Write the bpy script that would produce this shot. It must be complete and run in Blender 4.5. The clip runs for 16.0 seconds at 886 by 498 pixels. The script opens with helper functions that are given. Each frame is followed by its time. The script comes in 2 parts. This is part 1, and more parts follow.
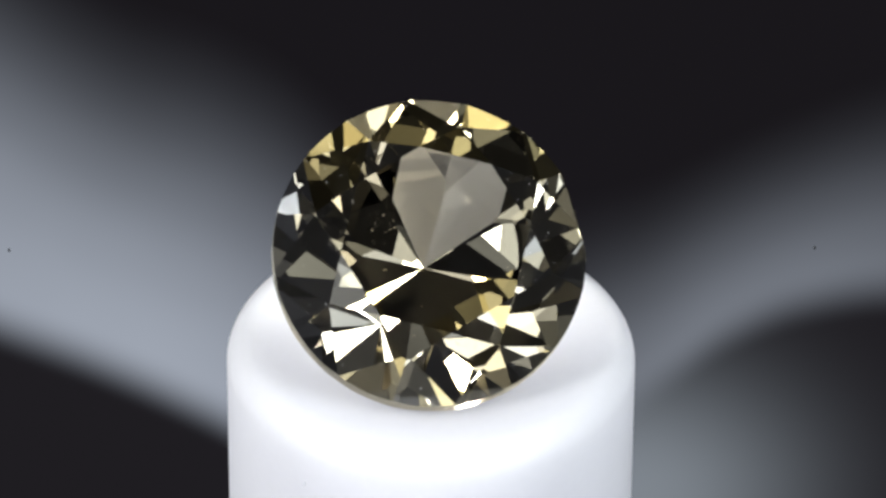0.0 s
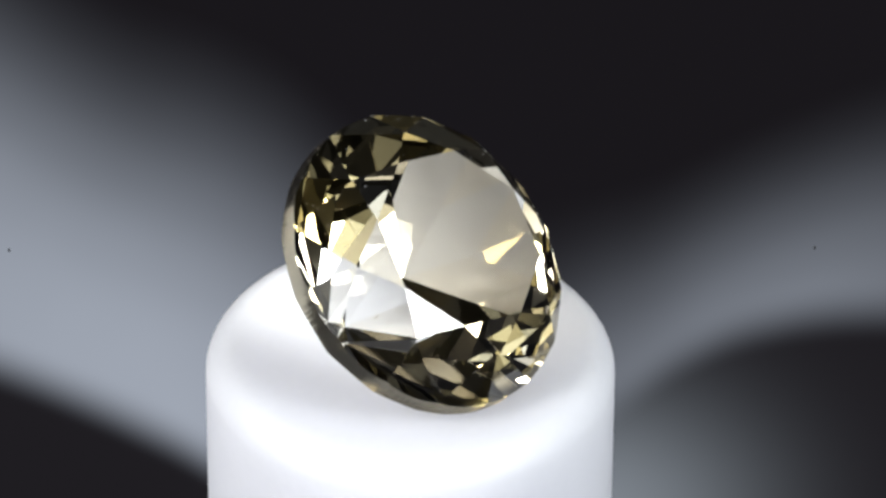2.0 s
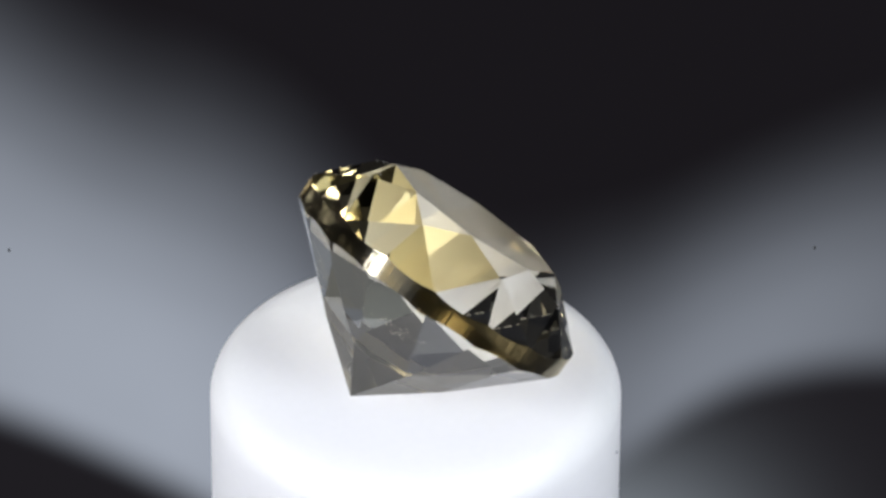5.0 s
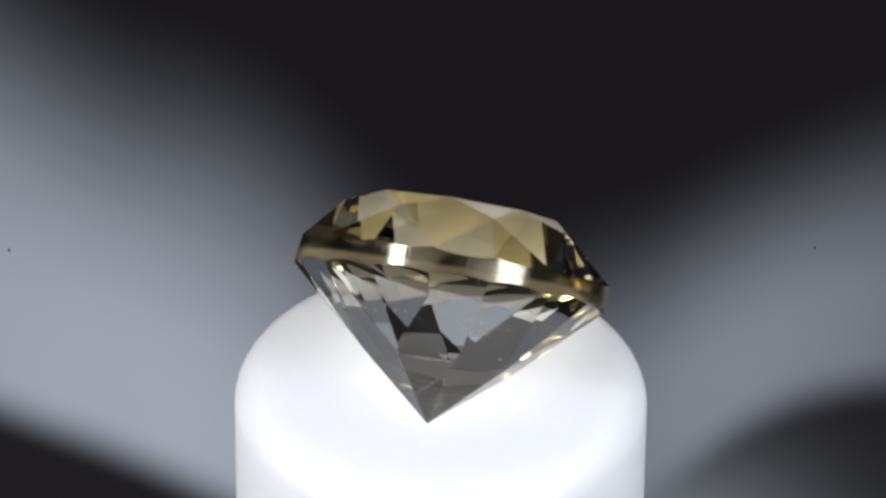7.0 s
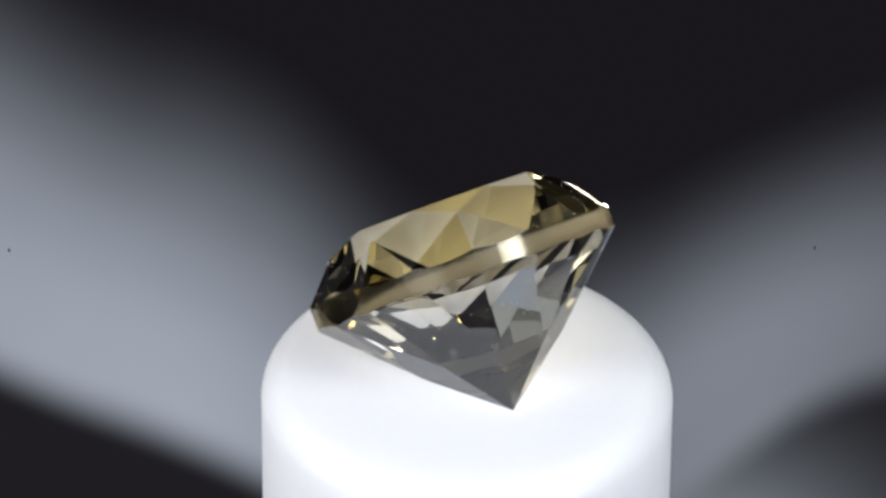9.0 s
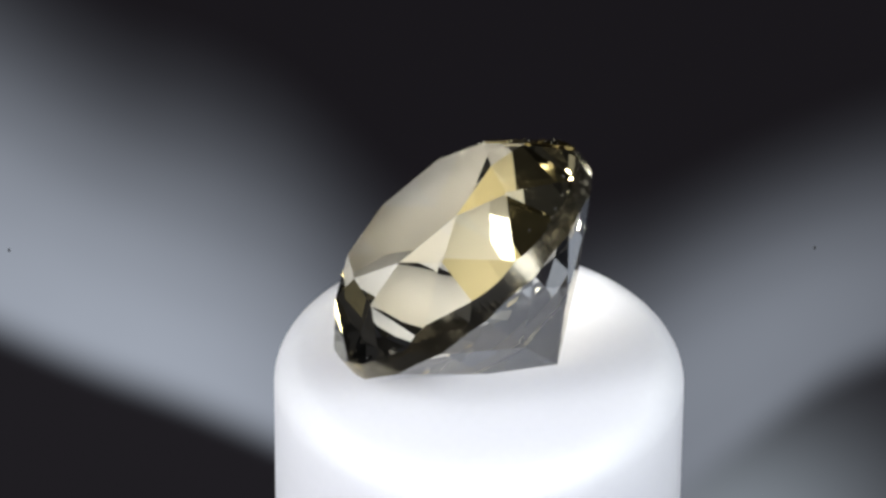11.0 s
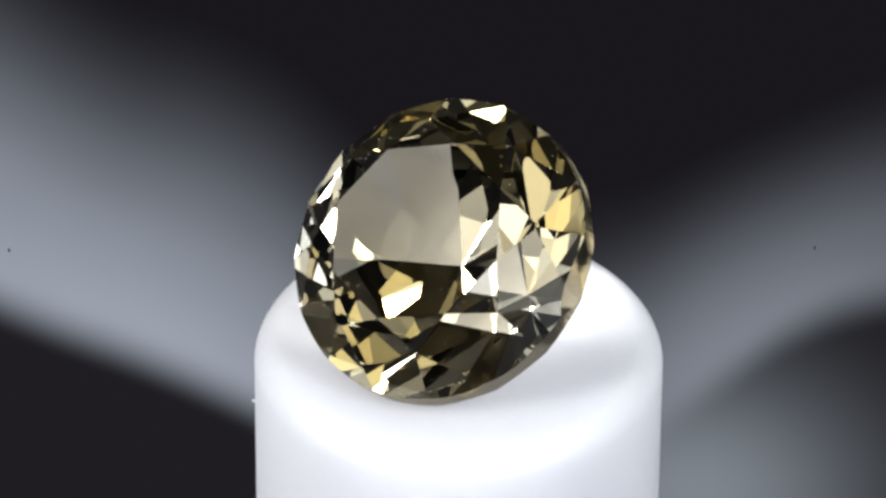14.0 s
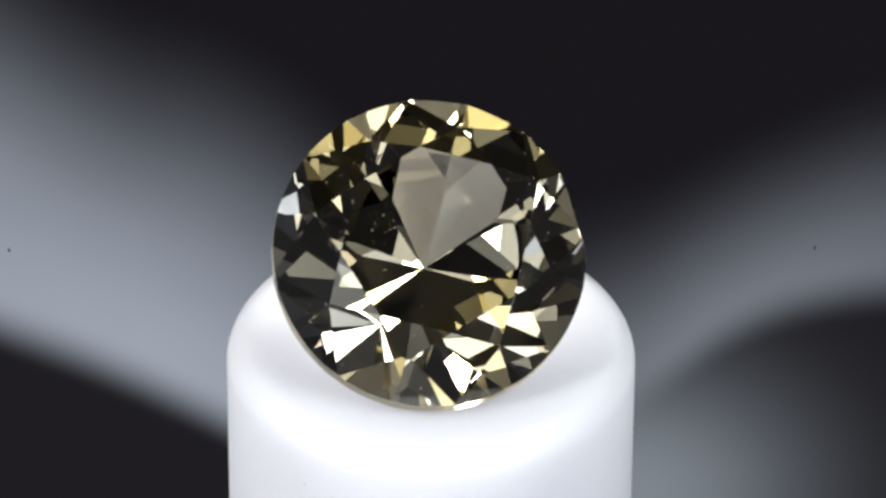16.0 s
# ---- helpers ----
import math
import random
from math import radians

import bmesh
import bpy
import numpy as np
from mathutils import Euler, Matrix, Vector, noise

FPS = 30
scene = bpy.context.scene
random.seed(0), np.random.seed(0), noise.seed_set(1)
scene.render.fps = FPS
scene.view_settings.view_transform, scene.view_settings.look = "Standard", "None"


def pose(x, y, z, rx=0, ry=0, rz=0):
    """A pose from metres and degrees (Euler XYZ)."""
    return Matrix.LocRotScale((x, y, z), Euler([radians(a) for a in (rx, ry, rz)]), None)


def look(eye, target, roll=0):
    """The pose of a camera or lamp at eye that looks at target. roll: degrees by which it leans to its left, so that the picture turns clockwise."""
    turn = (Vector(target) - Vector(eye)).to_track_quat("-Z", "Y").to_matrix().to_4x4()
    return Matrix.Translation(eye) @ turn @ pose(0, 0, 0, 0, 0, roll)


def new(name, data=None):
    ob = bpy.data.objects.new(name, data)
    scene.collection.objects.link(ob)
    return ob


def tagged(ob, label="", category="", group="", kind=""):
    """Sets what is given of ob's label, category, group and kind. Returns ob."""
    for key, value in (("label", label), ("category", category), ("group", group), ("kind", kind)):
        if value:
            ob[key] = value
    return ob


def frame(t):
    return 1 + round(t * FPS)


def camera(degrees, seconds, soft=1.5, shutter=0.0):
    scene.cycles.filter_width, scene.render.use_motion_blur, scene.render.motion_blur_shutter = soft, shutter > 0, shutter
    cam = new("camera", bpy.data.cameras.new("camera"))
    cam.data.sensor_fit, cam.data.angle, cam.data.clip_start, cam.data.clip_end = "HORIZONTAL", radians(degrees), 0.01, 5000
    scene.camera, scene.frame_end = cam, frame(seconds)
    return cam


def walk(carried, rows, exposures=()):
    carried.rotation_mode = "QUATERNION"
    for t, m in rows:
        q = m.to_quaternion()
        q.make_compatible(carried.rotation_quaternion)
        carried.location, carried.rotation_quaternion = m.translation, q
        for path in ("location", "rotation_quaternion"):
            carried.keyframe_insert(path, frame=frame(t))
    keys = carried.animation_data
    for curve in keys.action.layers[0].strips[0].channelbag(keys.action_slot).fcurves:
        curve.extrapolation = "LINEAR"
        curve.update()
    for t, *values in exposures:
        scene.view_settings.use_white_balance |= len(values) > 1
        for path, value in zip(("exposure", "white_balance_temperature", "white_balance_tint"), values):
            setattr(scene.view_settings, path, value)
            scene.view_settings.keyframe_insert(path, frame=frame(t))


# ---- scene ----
MM = 0.001
TURN = 22.5                      # degrees the turntable turns in a second

# camera: a long macro lens that looks down on the stone
ELEV = 35.886
AIM = Vector((-0.018, 0.0, 3.396)) * MM
FWD = Vector((0, math.cos(radians(ELEV)), -math.sin(radians(ELEV))))
EYE = AIM - FWD * 0.162
cam = camera(8.0, 16.0, soft=2.9)
walk(cam, [(0.0, look(EYE, AIM, 0.383)), (16.0, look(EYE, AIM, 0.383))])
STOPS = 3.0                      # the lamps are dim, the exposure is long
DIM = 0.5 ** STOPS
scene.view_settings.exposure = STOPS

# ---- light: two lamps in front, a dark room ----
world = bpy.data.worlds.new("world")
scene.world = world
world.use_nodes = True
world.node_tree.nodes["Background"].inputs[0].default_value = (0.75, 0.85, 1.0, 1)
world.node_tree.nodes["Background"].inputs[1].default_value = 0.01 * DIM


def area_lamp(name, azimuth, elevation, distance, width, height, watts, colour, soft):
    """A soft lamp that looks at the stone. azimuth: degrees to the right of the camera."""
    a, e = radians(azimuth), radians(elevation)
    eye = Vector((math.sin(a) * math.cos(e), -math.cos(a) * math.cos(e), math.sin(e))) * distance
    data = bpy.data.lights.new(name, "AREA")
    data.shape, data.size, data.size_y, data.energy, data.color = "RECTANGLE", width, height, watts * DIM, colour
    # brighter in the middle than at the edges
    data.use_nodes = True
    n, l = data.node_tree.nodes, data.node_tree.links
    geo, split = n.new("ShaderNodeNewGeometry"), n.new("ShaderNodeSeparateXYZ")
    l.new(geo.outputs["Parametric"], split.inputs[0])
    glow = None
    for axis in (0, 1):
        k = n.new("ShaderNodeMath")
        k.operation = "SUBTRACT"
        k.inputs[1].default_value = 0.5
        l.new(split.outputs[axis], k.inputs[0])
        sq = n.new("ShaderNodeMath")
        sq.operation = "MULTIPLY"
        l.new(k.outputs[0], sq.inputs[0])
        l.new(k.outputs[0], sq.inputs[1])
        fall = n.new("ShaderNodeMath")
        fall.operation = "MULTIPLY_ADD"
        fall.inputs[1].default_value, fall.inputs[2].default_value = -6.0 * soft, 1.0 + 0.5 * soft
        l.new(sq.outputs[0], fall.inputs[0])
        if glow is None:
            glow = fall.outputs[0]
        else:
            both = n.new("ShaderNodeMath")
            both.operation = "MULTIPLY"
            l.new(glow, both.inputs[0])
            l.new(fall.outputs[0], both.inputs[1])
            glow = both.outputs[0]
    l.new(glow, n["Emission"].inputs["Strength"])
    ob = new(name, data)
    ob.matrix_world = look(eye, (0, 0, 0))
    return ob


# two lamps beside the lens, each with a bright core and a wide dim diffuser
area_lamp("key_lamp_left", -54, 32, 0.25, 0.04, 0.13, 0.63, (0.96, 0.98, 1.0), 0.5)
area_lamp("key_lamp_right", 50, 32, 0.25, 0.08, 0.13, 0.57, (0.91, 0.96, 1.0), 0.5)
area_lamp("diffuser_left", -36, 31, 0.28, 0.19, 0.19, 0.12, (0.95, 0.975, 1.0), 0.97)
area_lamp("diffuser_right", 36, 31, 0.28, 0.19, 0.19, 0.09, (0.90, 0.955, 1.0), 0.97)


# ---- materials ----
def material(name):
    m = bpy.data.materials.new(name)
    m.use_nodes = True
    m.node_tree.nodes.clear()
    return m, m.node_tree.nodes, m.node_tree.links


def sheet(name):
    m, n, l = material(name)
    out = n.new("ShaderNodeOutputMaterial")
    return m, n, l, out


def principled(name, colour, rough, scale=400.0, vary=0.12, bump=0.1, specular=0.5, metal=0.0, subsurface=0.0):
    m, n, l, out = sheet(name)
    b = n.new("ShaderNodeBsdfPrincipled")
    l.new(b.outputs[0], out.inputs[0])
    tex = n.new("ShaderNodeTexCoord")
    fine, coarse = n.new("ShaderNodeTexNoise"), n.new("ShaderNodeTexNoise")
    fine.inputs["Scale"].default_value, fine.inputs["Detail"].default_value = scale * 8, 6
    coarse.inputs["Scale"].default_value, coarse.inputs["Detail"].default_value = scale, 3
    for k in (fine, coarse):
        l.new(tex.outputs["Object"], k.inputs["Vector"])
    add = n.new("ShaderNodeMath")
    add.operation = "ADD"
    l.new(fine.outputs["Fac"], add.inputs[0])
    l.new(coarse.outputs["Fac"], add.inputs[1])
    span = n.new("ShaderNodeMapRange")
    span.inputs["From Min"].default_value, span.inputs["From Max"].default_value = 0.6, 1.4
    l.new(add.outputs[0], span.inputs["Value"])
    mix = n.new("ShaderNodeMix")
    mix.data_type = "RGBA"
    l.new(span.outputs[0], mix.inputs["Factor"])
    mix.inputs["A"].default_value = (*[c * (1 - vary) for c in colour], 1)
    mix.inputs["B"].default_value = (*[min(1, c * (1 + vary)) for c in colour], 1)
    l.new(mix.outputs["Result"], b.inputs["Base Color"])
    b.inputs["Roughness"].default_value, b.inputs["Metallic"].default_value = rough, metal
    b.inputs["Specular IOR Level"].default_value = specular
    if subsurface:
        b.inputs["Subsurface Weight"].default_value = subsurface
        b.inputs["Subsurface Radius"].default_value = (1.0, 1.0, 1.0)
        b.inputs["Subsurface Scale"].default_value = 3.0 * MM
    if bump:
        k = n.new("ShaderNodeBump")
        k.inputs["Strength"].default_value, k.inputs["Distance"].default_value = bump, 0.02 * MM
        l.new(fine.outputs["Fac"], k.inputs["Height"])
        l.new(k.outputs[0], b.inputs["Normal"])
    return m


IOR = 1.70


def gem_glass(name, colours, ior, rough, bump=0.0):
    """Clear tinted stone with a few dull, worn patches."""
    m, n, l, out = sheet(name)
    tex, k = n.new("ShaderNodeTexCoord"), n.new("ShaderNodeTexNoise")
    k.inputs["Scale"].default_value, k.inputs["Detail"].default_value = 900.0, 8
    l.new(tex.outputs["Object"], k.inputs["Vector"])
    span = n.new("ShaderNodeMapRange")
    span.inputs["From Min"].default_value, span.inputs["From Max"].default_value = 0.62, 0.75
    span.inputs["To Min"].default_value, span.inputs["To Max"].default_value = rough, rough + 0.03
    l.new(k.outputs["Fac"], span.inputs["Value"])
    info, ramp = n.new("ShaderNodeObjectInfo"), n.new("ShaderNodeValToRGB")      # tint picked at random, facet by facet
    ramp.color_ramp.elements[0].position, ramp.color_ramp.elements[1].position = 0.0, 1.0
    for i, c in enumerate(colours):
        at = i / max(1, len(colours) - 1)
        k = ramp.color_ramp.elements[0] if i == 0 else ramp.color_ramp.elements[-1] if i == len(colours) - 1 else ramp.color_ramp.elements.new(at)
        k.color = (*c, 1)
    if len(colours) == 1:
        ramp.color_ramp.elements[-1].color = (*colours[0], 1)
    l.new(info.outputs["Random"], ramp.inputs[0])
    relief = None
    if bump:         # fine upright grinding lines
        wave, relief, squash = n.new("ShaderNodeTexNoise"), n.new("ShaderNodeBump"), n.new("ShaderNodeMapping")
        wave.inputs["Scale"].default_value, wave.inputs["Detail"].default_value = 9000.0, 3
        squash.inputs["Scale"].default_value = (1.0, 1.0, 0.04)
        relief.inputs["Strength"].default_value, relief.inputs["Distance"].default_value = bump, 0.05 * MM
        l.new(tex.outputs["Object"], squash.inputs["Vector"])
        l.new(squash.outputs[0], wave.inputs["Vector"])
        l.new(wave.outputs["Fac"], relief.inputs["Height"])
    g = n.new("ShaderNodeBsdfGlass")
    g.inputs["IOR"].default_value = ior
    l.new(ramp.outputs[0], g.inputs["Color"])
    l.new(span.outputs[0], g.inputs["Roughness"])
    if relief:
        l.new(relief.outputs[0], g.inputs["Normal"])
    l.new(g.outputs[0], out.inputs[0])
    return m


def maths(n, l, op, a, b=None, c=None):
    k = n.new("ShaderNodeMath")
    k.operation = op
    for socket, value in zip(k.inputs, (a, b, c)):
        if value is None:
            continue
        if isinstance(value, (int, float)):
            socket.default_value = value
        else:
            l.new(value, socket)
    return k.outputs[0]


def curve(n, l, value, points):
    """A float curve through points, each from 0 to 1."""
    k = n.new("ShaderNodeFloatCurve")
    line = k.mapping.curves[0]
    line.points[0].location, line.points[1].location = points[0], points[-1]
    for p in points[1:-1]:
        line.points.new(*p)
    k.mapping.update()
    l.new(value, k.inputs["Value"])
    return k.outputs[0]


def ground_xy(n, l):
    """u and v across the sheet: 0 to 1 over the width seen, and as much upwards."""
    tex, split = n.new("ShaderNodeTexCoord"), n.new("ShaderNodeSeparateXYZ")
    l.new(tex.outputs["Object"], split.inputs[0])
    return split.outputs[0], split.outputs[1]


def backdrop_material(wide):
    """Backdrop far out of focus: two pale bands painted as glow run down to the middle, dark between and below."""
    m, n, l, out = sheet("backdrop_glow")
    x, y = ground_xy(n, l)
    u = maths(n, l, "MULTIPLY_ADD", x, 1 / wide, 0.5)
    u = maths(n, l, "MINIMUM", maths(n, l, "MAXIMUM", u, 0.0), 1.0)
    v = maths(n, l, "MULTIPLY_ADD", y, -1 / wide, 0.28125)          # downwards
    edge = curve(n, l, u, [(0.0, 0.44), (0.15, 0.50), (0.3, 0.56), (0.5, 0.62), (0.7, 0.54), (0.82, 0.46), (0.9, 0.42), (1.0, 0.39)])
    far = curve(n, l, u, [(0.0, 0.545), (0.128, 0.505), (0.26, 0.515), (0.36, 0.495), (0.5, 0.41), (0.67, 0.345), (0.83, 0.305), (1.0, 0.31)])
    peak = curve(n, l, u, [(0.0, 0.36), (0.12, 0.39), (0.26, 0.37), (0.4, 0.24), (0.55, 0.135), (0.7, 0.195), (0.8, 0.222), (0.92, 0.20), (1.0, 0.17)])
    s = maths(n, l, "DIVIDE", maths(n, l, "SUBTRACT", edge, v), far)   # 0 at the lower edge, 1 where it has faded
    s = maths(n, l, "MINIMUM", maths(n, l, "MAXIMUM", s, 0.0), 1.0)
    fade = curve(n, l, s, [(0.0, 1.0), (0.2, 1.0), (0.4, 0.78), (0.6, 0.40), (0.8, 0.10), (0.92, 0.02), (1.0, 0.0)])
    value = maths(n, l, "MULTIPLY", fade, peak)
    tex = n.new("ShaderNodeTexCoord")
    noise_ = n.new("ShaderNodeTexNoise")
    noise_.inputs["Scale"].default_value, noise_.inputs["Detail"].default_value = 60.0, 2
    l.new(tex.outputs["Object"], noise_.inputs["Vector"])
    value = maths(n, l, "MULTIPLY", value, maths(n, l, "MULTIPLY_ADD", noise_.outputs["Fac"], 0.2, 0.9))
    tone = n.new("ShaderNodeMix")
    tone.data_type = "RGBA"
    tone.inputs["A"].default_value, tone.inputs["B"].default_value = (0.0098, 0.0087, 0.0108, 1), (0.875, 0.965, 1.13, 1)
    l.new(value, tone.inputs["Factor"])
    # the bands and their fade are painted into the emission
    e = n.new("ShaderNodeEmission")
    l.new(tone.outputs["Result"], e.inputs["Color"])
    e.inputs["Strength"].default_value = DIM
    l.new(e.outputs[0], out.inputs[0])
    return m


DARK_BLUR_EDGE = [(0.0, 0.359), (0.083, 0.402), (0.2, 0.455), (0.3, 0.509), (0.4, 0.57), (0.55, 0.60), (0.63, 0.57), (0.69, 0.515),
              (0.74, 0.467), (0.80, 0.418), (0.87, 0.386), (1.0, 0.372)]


def dark_blur_material(wide):
    """Added dark sheet far out of focus: its dim tone is emission, its upper edge is soft."""
    m, n, l, out = sheet("dark_blur")
    x, y = ground_xy(n, l)
    u = maths(n, l, "MULTIPLY_ADD", x, 1 / (1.2 * wide), 0.5)
    v = maths(n, l, "MULTIPLY_ADD", y, -1 / wide, 0.28125)
    edge = curve(n, l, u, DARK_BLUR_EDGE)
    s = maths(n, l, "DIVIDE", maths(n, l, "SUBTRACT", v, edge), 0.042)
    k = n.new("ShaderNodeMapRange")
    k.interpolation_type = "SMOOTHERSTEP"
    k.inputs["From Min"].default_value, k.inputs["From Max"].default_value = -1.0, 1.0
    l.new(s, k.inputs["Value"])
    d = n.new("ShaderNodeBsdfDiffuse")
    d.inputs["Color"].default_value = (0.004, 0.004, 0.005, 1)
    # a pale glow low beside the pedestal, painted into the emission
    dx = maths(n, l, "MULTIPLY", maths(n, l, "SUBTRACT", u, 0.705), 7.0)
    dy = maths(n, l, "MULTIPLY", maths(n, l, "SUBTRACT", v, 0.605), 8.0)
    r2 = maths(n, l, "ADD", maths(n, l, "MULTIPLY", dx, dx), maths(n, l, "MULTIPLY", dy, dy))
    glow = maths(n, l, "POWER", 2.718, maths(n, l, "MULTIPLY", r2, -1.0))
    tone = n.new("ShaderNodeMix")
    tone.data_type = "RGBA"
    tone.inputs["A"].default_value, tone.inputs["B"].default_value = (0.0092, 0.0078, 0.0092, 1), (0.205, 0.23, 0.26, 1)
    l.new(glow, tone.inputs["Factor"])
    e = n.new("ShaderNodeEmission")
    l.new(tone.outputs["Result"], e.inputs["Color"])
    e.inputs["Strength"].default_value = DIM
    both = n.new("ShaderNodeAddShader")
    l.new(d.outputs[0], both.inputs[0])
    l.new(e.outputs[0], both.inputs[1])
    t = n.new("ShaderNodeBsdfTransparent")
    mix = n.new("ShaderNodeMixShader")
    l.new(k.outputs[0], mix.inputs[0])
    l.new(t.outputs[0], mix.inputs[1])
    l.new(both.outputs[0], mix.inputs[2])
    l.new(mix.outputs[0], out.inputs[0])
    return m


WHITE = principled("white_plastic", (0.775, 0.772, 0.815), 0.5, 500.0, 0.015, 0.03, 0.2, 0.0, 1.0)
BLACK = principled("black_anodised_metal", (0.02, 0.02, 0.022), 0.45, 300.0, 0.2, 0.05)
# grey of the added unseen walls, set to bounce lamp light into dark facets
WALL = principled("unseen_wall_grey", (0.36, 0.36, 0.39), 0.9, 40.0, 0.25, 0.0, 0.1)
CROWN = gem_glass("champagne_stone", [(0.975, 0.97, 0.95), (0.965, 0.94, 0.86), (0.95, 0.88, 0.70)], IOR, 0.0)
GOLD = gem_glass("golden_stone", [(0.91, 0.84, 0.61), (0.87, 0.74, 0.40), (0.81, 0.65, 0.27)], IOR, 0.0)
CLEAR = gem_glass("pale_stone", [(0.66, 0.615, 0.51)], IOR, 0.0)
PAVILION = gem_glass("clear_stone", [(0.97, 0.985, 1.0), (0.985, 0.98, 0.97), (0.98, 0.955, 0.88)], IOR, 0.0)
GIRDLE = gem_glass("girdle_stone", [(0.95, 0.87, 0.68)], IOR, 0.10, 0.10)
SCUFF = principled("scuffed_plastic", (0.74, 0.74, 0.77), 0.6, 3000.0, 0.2, 0.2)
DUST = principled("pale_dust", (0.7, 0.7, 0.68), 0.9, 3000.0, 0.2, 0.0, 0.2)
FLECK = principled("inclusion_crystal", (0.62, 0.58, 0.5), 0.25, 2000.0, 0.2, 0.0)


# ---- meshes ----
def mesh_of(name, bm, mat):
    data = bpy.data.meshes.new(name)
    bm.normal_update()
    bm.to_mesh(data)
    bm.free()
    data.materials.append(mat)
    return data


def part(name, bm, mat, parent, label=""):
    ob = new(name, mesh_of(name, bm, mat))
    ob.parent = parent
    return tagged(ob, label)


def lathe(profile, segments=96):
    """A closed solid of revolution about z, from (radius, height) in millimetres."""
    bm = bmesh.new()
    rings = []
    for r, z in profile:
        if r == 0:
            rings.append([bm.verts.new((0, 0, z * MM))])
        else:
            rings.append([bm.verts.new((r * MM * math.cos(2 * math.pi * k / segments), r * MM * math.sin(2 * math.pi * k / segments), z * MM))
                          for k in range(segments)])
    for a, b in zip(rings, rings[1:]):
        for k in range(segments):
            j = (k + 1) % segments
            if len(a) == 1:
                bm.faces.new((a[0], b[j], b[k]))
            elif len(b) == 1:
                bm.faces.new((a[k], a[j], b[0]))
            else:
                bm.faces.new((a[k], a[j], b[j], b[k]))
    bmesh.ops.recalc_face_normals(bm, faces=bm.faces)
    for f in bm.faces:
        f.smooth = True
    return bm


def slab(bm, x0, x1, y0, y1, z0, z1):
    got = bmesh.ops.create_cube(bm, size=1.0)["verts"]
    for v in got:
        v.co = Vector((x0 + (v.co.x + 0.5) * (x1 - x0), y0 + (v.co.y + 0.5) * (y1 - y0), z0 + (v.co.z + 0.5) * (z1 - z0)))


# ---- unseen enclosure, added for the stone to reflect ----
def room():
    lo, hi, floor_z, top = -0.7, 0.7, -0.33, 0.7
    for name, box in (("ground", (lo, hi, lo, hi, floor_z - 0.02, floor_z)), ("ceiling", (lo, hi, lo, hi, top, top + 0.02)),
                      ("wall_north", (lo, hi, hi, hi + 0.02, floor_z, top)), ("wall_south", (lo, hi, lo - 0.02, lo, floor_z, top)),
                      ("wall_west", (lo - 0.02, lo, lo, hi, floor_z, top)), ("wall_east", (hi, hi + 0.02, lo, hi, floor_z, top))):
        bm = bmesh.new()
        slab(bm, *box)
        tagged(new(name, mesh_of(name, bm, WALL)), "plain grey side of an unseen enclosure that bounces lamp light", name.split("_")[0], kind="structure")


room()


def facing_sheet(name, depth, width, below, above, mat):
    """A thin sheet square to the line of sight, depth metres behind the stone."""
    bm = bmesh.new()
    slab(bm, -width / 2, width / 2, -below, above, -0.001, 0)
    ob = new(name, mesh_of(name, bm, mat))
    ob.matrix_world = look(EYE, AIM, 0.383) @ pose(0, 0, -(0.162 + depth))
    return ob


SEEN = 2 * math.tan(radians(4.0))
BACK = 0.25
WIDE_BACK = SEEN * (0.162 + BACK)
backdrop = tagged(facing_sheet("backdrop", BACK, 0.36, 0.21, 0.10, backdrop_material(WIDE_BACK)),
                  "blurred charcoal backdrop with two pale glowing bands painted in", "backdrop", kind="structure")
for px, py in ((-0.4897, -0.0013), (0.4196, 0.0013)):
    speck = bmesh.new()
    bmesh.ops.create_icosphere(speck, subdivisions=1, radius=0.1 * MM, matrix=pose(px * WIDE_BACK, py * WIDE_BACK, 0.0) @ Matrix.Diagonal((1, 1.4, 0.4, 1)))
    part("dust_speck", speck, BLACK, backdrop, "tiny dark dust speck")
RIM = 0.08
WIDE_RIM = SEEN * (0.162 + RIM)


def blur_lobe(u0, u1, steps=40):
    """One hump of the added dark sheet between u0 and u1 of its width, gently waving."""
    bm = bmesh.new()
    rows = []
    for k in range(steps + 1):
        u = u0 + (u1 - u0) * k / steps
        top = 0.28125 - (float(np.interp(u, [p[0] for p in DARK_BLUR_EDGE], [p[1] for p in DARK_BLUR_EDGE])) - 0.058)
        x, low = (u - 0.5) * 1.2 * WIDE_RIM, -0.028
        ring = []
        for i in range(9):
            y = low + (top * WIDE_RIM - low) * i / 8
            z = 1.5 * MM * math.sin(9.0 * u + 40.0 * y) * (1 - i / 8)
            ring.append(bm.verts.new((x, y, z)))
        rows.append(ring)
    for a, b in zip(rows, rows[1:]):
        for i in range(8):
            bm.faces.new((a[i], b[i], b[i + 1], a[i + 1]))
    for f in bm.faces:
        f.smooth = True
    return bm


DARK_BLUR = dark_blur_material(WIDE_RIM)
# added sheet that stands in for blurred dark shapes behind the pedestal
cloth = tagged(new("dark_blur"), "added soft-edged dark sheet in two blurred humps behind the white pedestal", "cloth")
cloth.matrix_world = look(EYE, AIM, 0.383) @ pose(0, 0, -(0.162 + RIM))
part("fold", blur_lobe(0.0, 0.53), DARK_BLUR, cloth)
part("fold", blur_lobe(0.53, 1.0), DARK_BLUR, cloth)


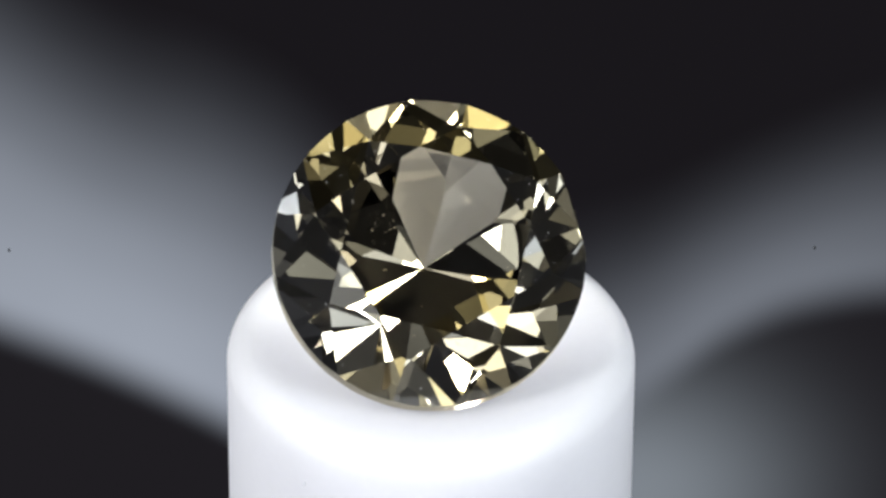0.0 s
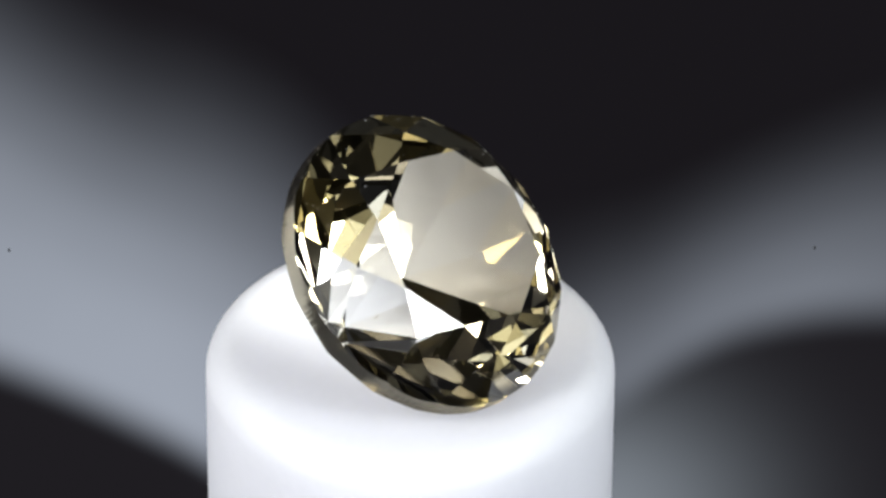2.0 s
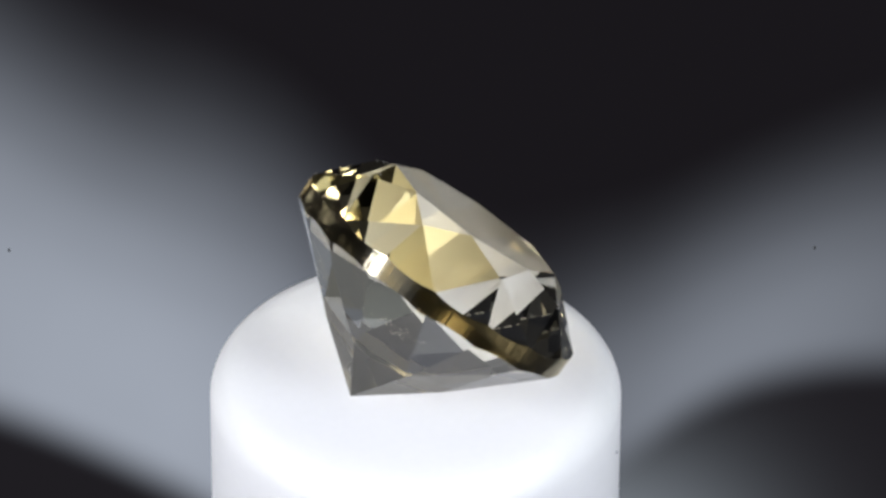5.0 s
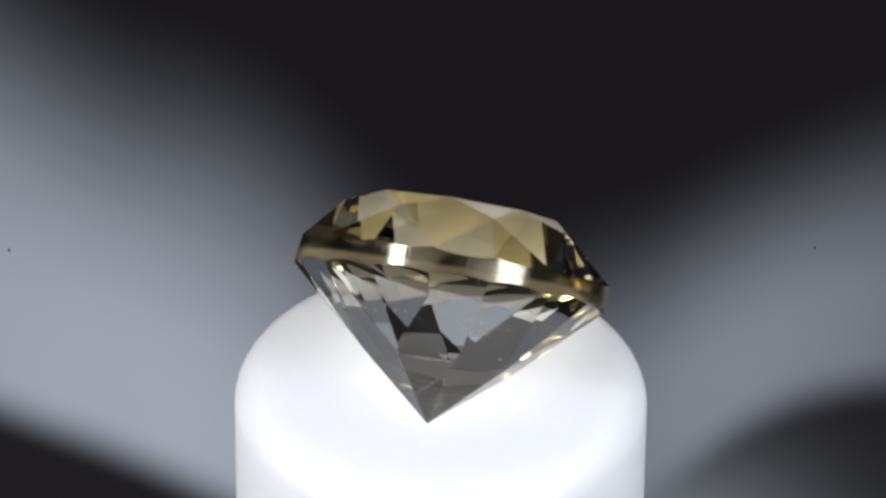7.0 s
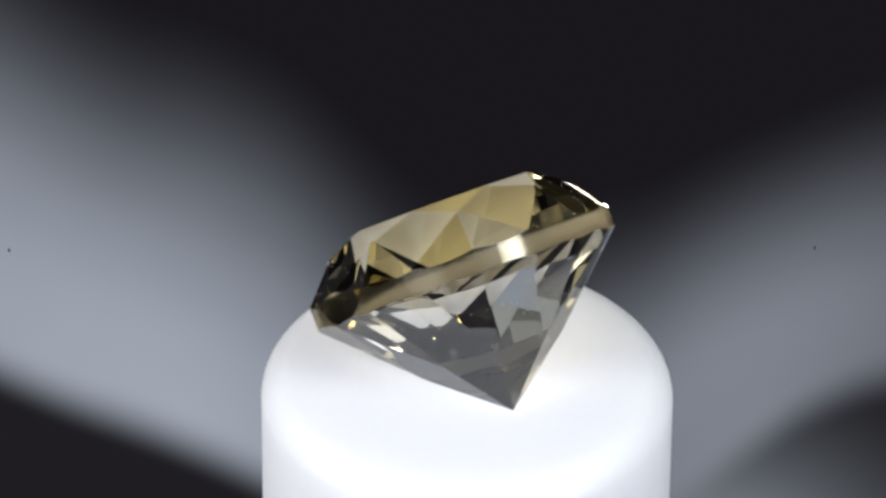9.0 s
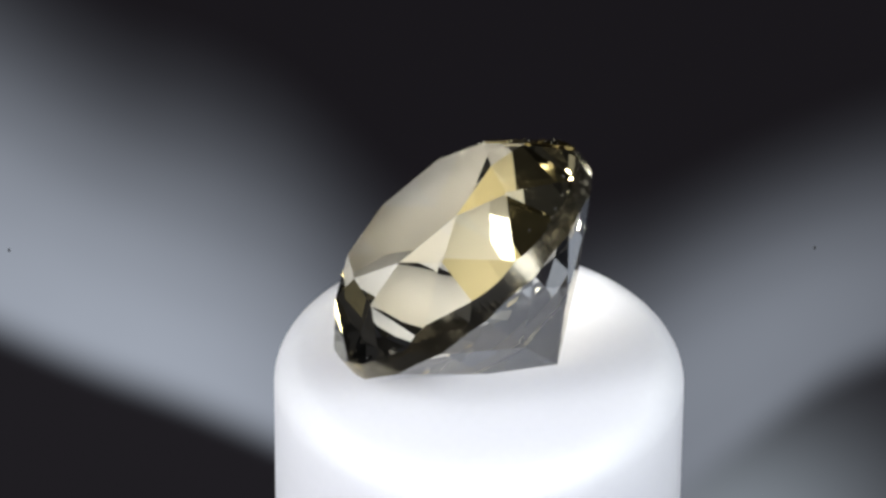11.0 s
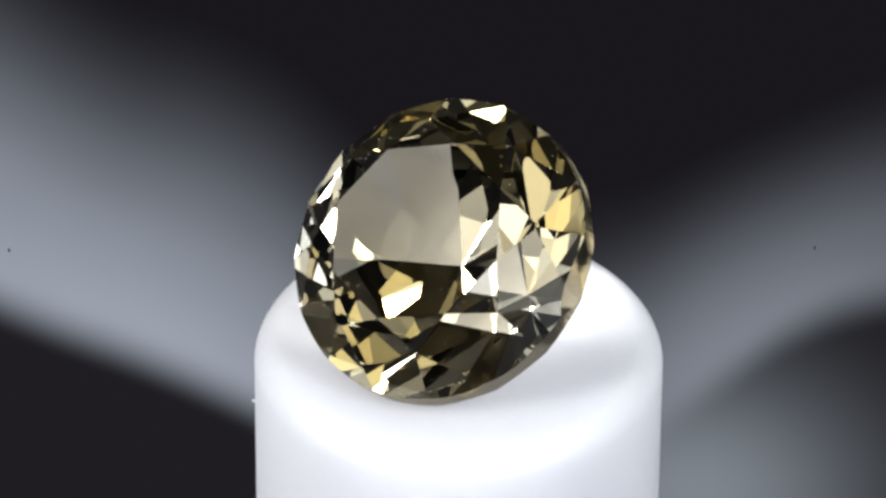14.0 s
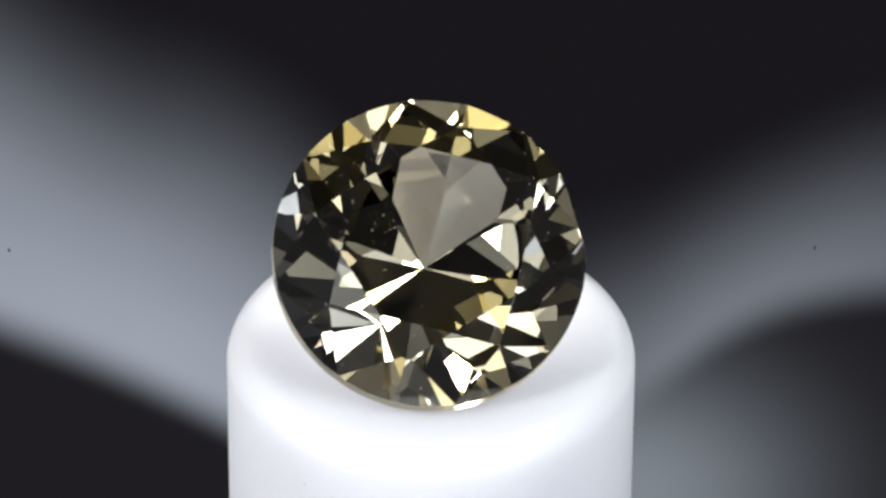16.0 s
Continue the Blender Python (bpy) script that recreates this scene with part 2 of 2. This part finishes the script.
# ---- turntable and pedestal ----
def turntable():
    thing = tagged(new("turntable"), "black metal turntable that carries the white pedestal", "turntable")
    thing.location = (0, 0, -330 * MM)
    part("base", lathe([(0, 0), (58, 0), (60, 2), (60, 20), (57, 23), (0, 23)]), BLACK, thing)
    part("shaft", lathe([(0, 22), (9, 22), (9, 292), (0, 292)], 48), BLACK, thing)
    part("platter", lathe([(0, 290), (21, 290), (22, 291), (22, 297), (21, 298), (0, 298)]), BLACK, thing)
    return thing


def pedestal():
    """A white rod with a rounded rim; its origin is on its top."""
    thing = tagged(new("pedestal"), "smooth white plastic display pedestal with rounded rim", "pedestal")
    r, f = 5.319, 0.75
    round_ = [(r - f + f * math.cos(a), -f + f * math.sin(a)) for a in [math.pi / 2 * k / 12 for k in range(13)]]
    part("post", lathe([(0, -32), (r, -32)] + round_ + [(0, 0)], 192), WHITE, thing)
    scuff = bmesh.new()
    bmesh.ops.create_icosphere(scuff, subdivisions=2, radius=0.12 * MM,
                               matrix=Matrix.Translation(Vector((-3.19, -4.255, -1.6)) * MM) @ pose(0, 0, 0, 0, 0, 36.8) @ Matrix.Diagonal((1.0, 0.05, 0.6, 1)))
    part("scuff", scuff, SCUFF, thing, "faint grey scuff mark")
    return thing


# ---- the stone ----
R, DEPTH, BAND, HIGH, TABLE = 4.03, 3.5255, 0.675, 1.42, 2.456
SPIN = 3.305                                                     # degrees the cut is turned about the stone's axis
SKEW = (-0.43, 1.22, -1.23, 0.1, -1.36, -2.42, -0.97, 2.5)       # how far each pavilion main is off its place, in degrees
LIFT = (0.007, -0.06, -0.012, -0.028, -0.056, 0.015, -0.007, 0.08)



def cut(bm, points, away):
    """Cut the solid by the plane through three points; away is a point on the side that falls off."""
    a, b, c = [Vector(p) for p in points]
    no = (b - a).cross(c - a).normalized()
    if no.dot(Vector(away) - a) < 0:
        no = -no
    bmesh.ops.bisect_plane(bm, geom=bm.verts[:] + bm.edges[:] + bm.faces[:], dist=1e-5, plane_co=a, plane_no=no, clear_outer=True)
    rims = [e for e in bm.edges if e.is_boundary]
    if rims:
        bmesh.ops.holes_fill(bm, edges=rims, sides=0)


def around(r, degrees, z):
    return Vector((r * math.cos(radians(degrees)), r * math.sin(radians(degrees)), z))


def brilliant():
    """A round brilliant in millimetres: culet at the origin, table upwards, one pavilion main at -x side down."""
    rnd = random.Random(7)

    def off(k=0.03):
        return rnd.uniform(-k, k)

    top, low, high = DEPTH + BAND + HIGH, DEPTH, DEPTH + BAND
    bm = bmesh.new()
    bmesh.ops.create_cone(bm, cap_ends=True, segments=192, radius1=R, radius2=R, depth=top, matrix=Matrix.Translation((0, 0, top / 2)))
    out = 40.0
    for k in range(8):
        a = 45 * k + SPIN
        j = 0 if k == 0 else 1
        m, z = a + SKEW[k], low + LIFT[k]
        # pavilion mains meet at the culet
        main = [Vector((0, 0, 0)), around(R, m, z + j * off(0.04)), around(R, m, z) + around(1, m + 90 + j * off(1.0), 0) + Vector((0, 0, j * off()))]
        cut(bm, main, around(out, a, -out))
        for s in (-1, 1):
            b = a + 22.5 * s
            deep = 1.74 + off(0.08)
            cut(bm, [around(R, a, low + off(0.02)), around(R, b, low + 0.02 + off(0.02)), around(deep / math.cos(radians(22.5)), b, deep * low / R - 0.02)],
                around(out, a + 11.25 * s, -out))
    for k in range(8):
        a = 45 * k + SPIN
        slope = HIGH / (R - TABLE)
        lift = off(0.03)
        cut(bm, [around(TABLE, a, top), around(R, a, high + lift), around(TABLE, a, top) + around(1, a + 90 + off(1.0), 0)], around(out, a, out))
        for s in (-1, 1):
            b = a + 22.5 * s
            cut(bm, [around(R, a, high + off(0.02)), around(R, b, high + off(0.02)),
                     around(3.105, b, top - (3.105 * math.cos(radians(22.5)) - TABLE) * slope)], around(out, a + 11.25 * s, out))
        b = a + 22.5
        cut(bm, [around(TABLE, a, top), around(TABLE, a + 45, top), around(3.105, b, top - (3.105 * math.cos(radians(22.5)) - TABLE) * slope - 0.02)],
            around(1.0, b, out))
    # a small chip out of the girdle
    cut(bm, [around(R - 0.10, 96, high - 0.2), around(R - 0.06, 92, high - 0.25), around(R - 0.02, 96, low + 0.1)], around(out, 95, high))
    bmesh.ops.remove_doubles(bm, verts=bm.verts, dist=1e-4)
    bmesh.ops.recalc_face_normals(bm, faces=bm.faces)
    bm.normal_update()
    bm.faces.ensure_lookup_table()
    bm.faces.index_update()
    return bm


def only(bm, keep):
    """A copy, in metres, of the faces that keep() takes."""
    b = bm.copy()
    b.normal_update()
    bmesh.ops.delete(b, geom=[f for f in b.faces if not keep(f)], context="FACES")
    for f in b.faces:
        f.smooth = abs(f.normal.z) < 0.01
    for e in b.edges:
        e.smooth = len(e.link_faces) == 2 and e.calc_face_angle() < 0.1
    bmesh.ops.scale(b, vec=(MM, MM, MM), verts=b.verts)
    return b


def inclusions():
    """Tiny crystals and needles inside the stone."""
    rnd = random.Random(11)
    bm = bmesh.new()
    for k in range(140):
        if k < 115:      # a feather below the table
            p = Vector((-0.9 + rnd.gauss(0, 0.32), -1.0 + rnd.gauss(0, 0.32), 3.2 + rnd.gauss(0, 0.12)))
            size = rnd.uniform(0.004, 0.011)
        else:
            z = rnd.uniform(1.2, 4.9)
            r = rnd.uniform(0, 0.8 * min(z * R / DEPTH, 3.0))
            p = around(r, rnd.uniform(0, 360), z)
            size = rnd.uniform(0.006, 0.02)
        turn = Euler([rnd.uniform(0, 6.28) for _ in range(3)]).to_matrix().to_4x4()
        long = 6.0 if k % 9 == 8 else rnd.uniform(1, 2)
        bmesh.ops.create_icosphere(bm, subdivisions=1, radius=size * MM,
                                   matrix=Matrix.Translation(p * MM) @ turn @ Matrix.Diagonal((long, 1, 0.7, 1)))
    return bm


def dust(bm):
    """Specks of dust that lie on the crown."""
    rnd = random.Random(5)
    out = bmesh.new()
    faces = [f for f in bm.faces if f.normal.z > 0.25]
    for k in range(90):
        f = rnd.choice(faces)
        a, b = rnd.choice(f.verts).co, rnd.choice(f.verts).co
        p = f.calc_center_median().lerp(a, rnd.uniform(0, 0.9)).lerp(b, rnd.uniform(0, 0.6)) + f.normal * 0.004
        bmesh.ops.create_icosphere(out, subdivisions=1, radius=rnd.uniform(0.004, 0.013) * MM,
                                   matrix=Matrix.Translation(p * MM) @ Matrix.Diagonal((rnd.uniform(0.7, 1.6), 1, 1, 1)))
    return out


def edge_wear(bm):
    """Tiny white nicks where facets meet: thick along the girdle, sparse on the crown, and one rubbed ridge below."""
    rnd = random.Random(21)
    out = bmesh.new()

    def nick(p, size, along, long=1.0):
        turn = along.to_track_quat("X", "Z").to_matrix().to_4x4()
        bmesh.ops.create_icosphere(out, subdivisions=1, radius=size * MM,
                                   matrix=Matrix.Translation(p * MM) @ turn @ Matrix.Diagonal((long, 1, 0.7, 1)))

    ridge = None
    for e in bm.edges:
        if len(e.link_faces) != 2 or e.calc_face_angle() < 0.12:
            continue
        a, b = e.verts[0].co, e.verts[1].co
        middle, run = (a + b) / 2, b - a
        if middle.z < DEPTH - 0.1:
            turn = math.degrees(math.atan2(middle.y, middle.x))
            if 5 < turn < 40 and run.length > 1.2 and (ridge is None or run.length > ridge[1].length):
                ridge = (a.copy(), run.copy())
            continue
        at_girdle = min(abs(f.normal.z) for f in e.link_faces) < 0.2
        for k in range(max(1, round(run.length * (5 if at_girdle else 2)))):
            if rnd.random() < (0.25 if at_girdle else 0.3):
                nick(a + run * rnd.random(), rnd.uniform(0.004, 0.010), run.normalized(), rnd.uniform(1.0, 3.5))
    if ridge:
        a, run = ridge
        for k in range(26):
            nick(a + run * (k + rnd.random()) / 26, rnd.uniform(0.008, 0.016), run.normalized(), rnd.uniform(2.0, 4.5))
    return out


def gemstone():
    """Each polished facet is a part; together they close the stone."""
    thing = tagged(new("gemstone"), "faceted round brilliant champagne gemstone lying tilted on its pavilion", "gemstone")
    bm = brilliant()
    part("girdle", only(bm, lambda f: abs(f.normal.z) <= 0.25), GIRDLE, thing, "polished golden girdle band with a small chip")
    for f in bm.faces:
        n = f.normal
        if abs(n.z) <= 0.25:
            continue
        turn = (math.degrees(math.atan2(n.y, n.x)) - SPIN) % 45
        at_main = min(turn, 45 - turn) < 5.5
        if n.z > 0.995:
            name, mat = "table_facet", CLEAR
        elif n.z > 0:
            name, mat = ("star_facet" if n.z > 0.82 else "kite_facet" if at_main else "upper_girdle_facet"), CROWN
            # gold tint on raised facets imitates longer light paths; the others stay nearly clear
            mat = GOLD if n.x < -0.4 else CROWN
        else:
            name, mat = ("pavilion_facet" if at_main else "lower_girdle_facet"), PAVILION
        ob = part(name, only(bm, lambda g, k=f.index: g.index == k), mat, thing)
        ob.visible_shadow = name not in ("table_facet", "pavilion_facet")      # the large clear panes let the lamps through
    part("dust", dust(bm), DUST, thing, "fine pale dust specks")
    part("edge_wear", edge_wear(bm), FLECK, thing, "tiny white nicks along the facet edges")
    bm.free()
    part("inclusion", inclusions(), FLECK, thing, "tiny pale crystals inside")
    return thing


stage = turntable()
stand = pedestal()
stone = gemstone()


# ---- what moves ----
def motions():
    tilt, side = radians(48.82), radians(-81.306)        # the stone's axis over the top, and its direction at the start
    axis = Vector((math.cos(tilt) * math.cos(side), math.cos(tilt) * math.sin(side), math.sin(tilt)))
    u = Vector((-math.sin(side), math.cos(side), 0))
    down = -axis.cross(u)
    lie = Matrix((down, axis.cross(down), axis)).transposed().to_4x4()
    lie.translation = Vector((-0.765, 2.88, 0.026)) * MM
    offset = pose(0.94 * MM * math.cos(radians(109.366)), 0.94 * MM * math.sin(radians(109.366)), 0)
    base = look(EYE, AIM, 0.383) @ pose(0, 0, -(0.162 + RIM))
    times = [0.5 * k for k in range(33)]
    spin = [(t, pose(0, 0, 0, 0, 0, TURN * t)) for t in times]
    walk(stand, [(t, m @ offset) for t, m in spin])
    walk(stone, [(t, m @ lie) for t, m in spin])
    walk(stage, [(t, pose(0, 0, -330 * MM) @ m) for t, m in spin])
    sway = 3.0 * MM
    rows = []
    for t in times:
        a = radians(109.366 + TURN * t)
        rows.append((t, base @ pose(sway * math.cos(a), sway * math.sin(a) * math.sin(radians(ELEV)), 0)))
    walk(cloth, rows)


motions()
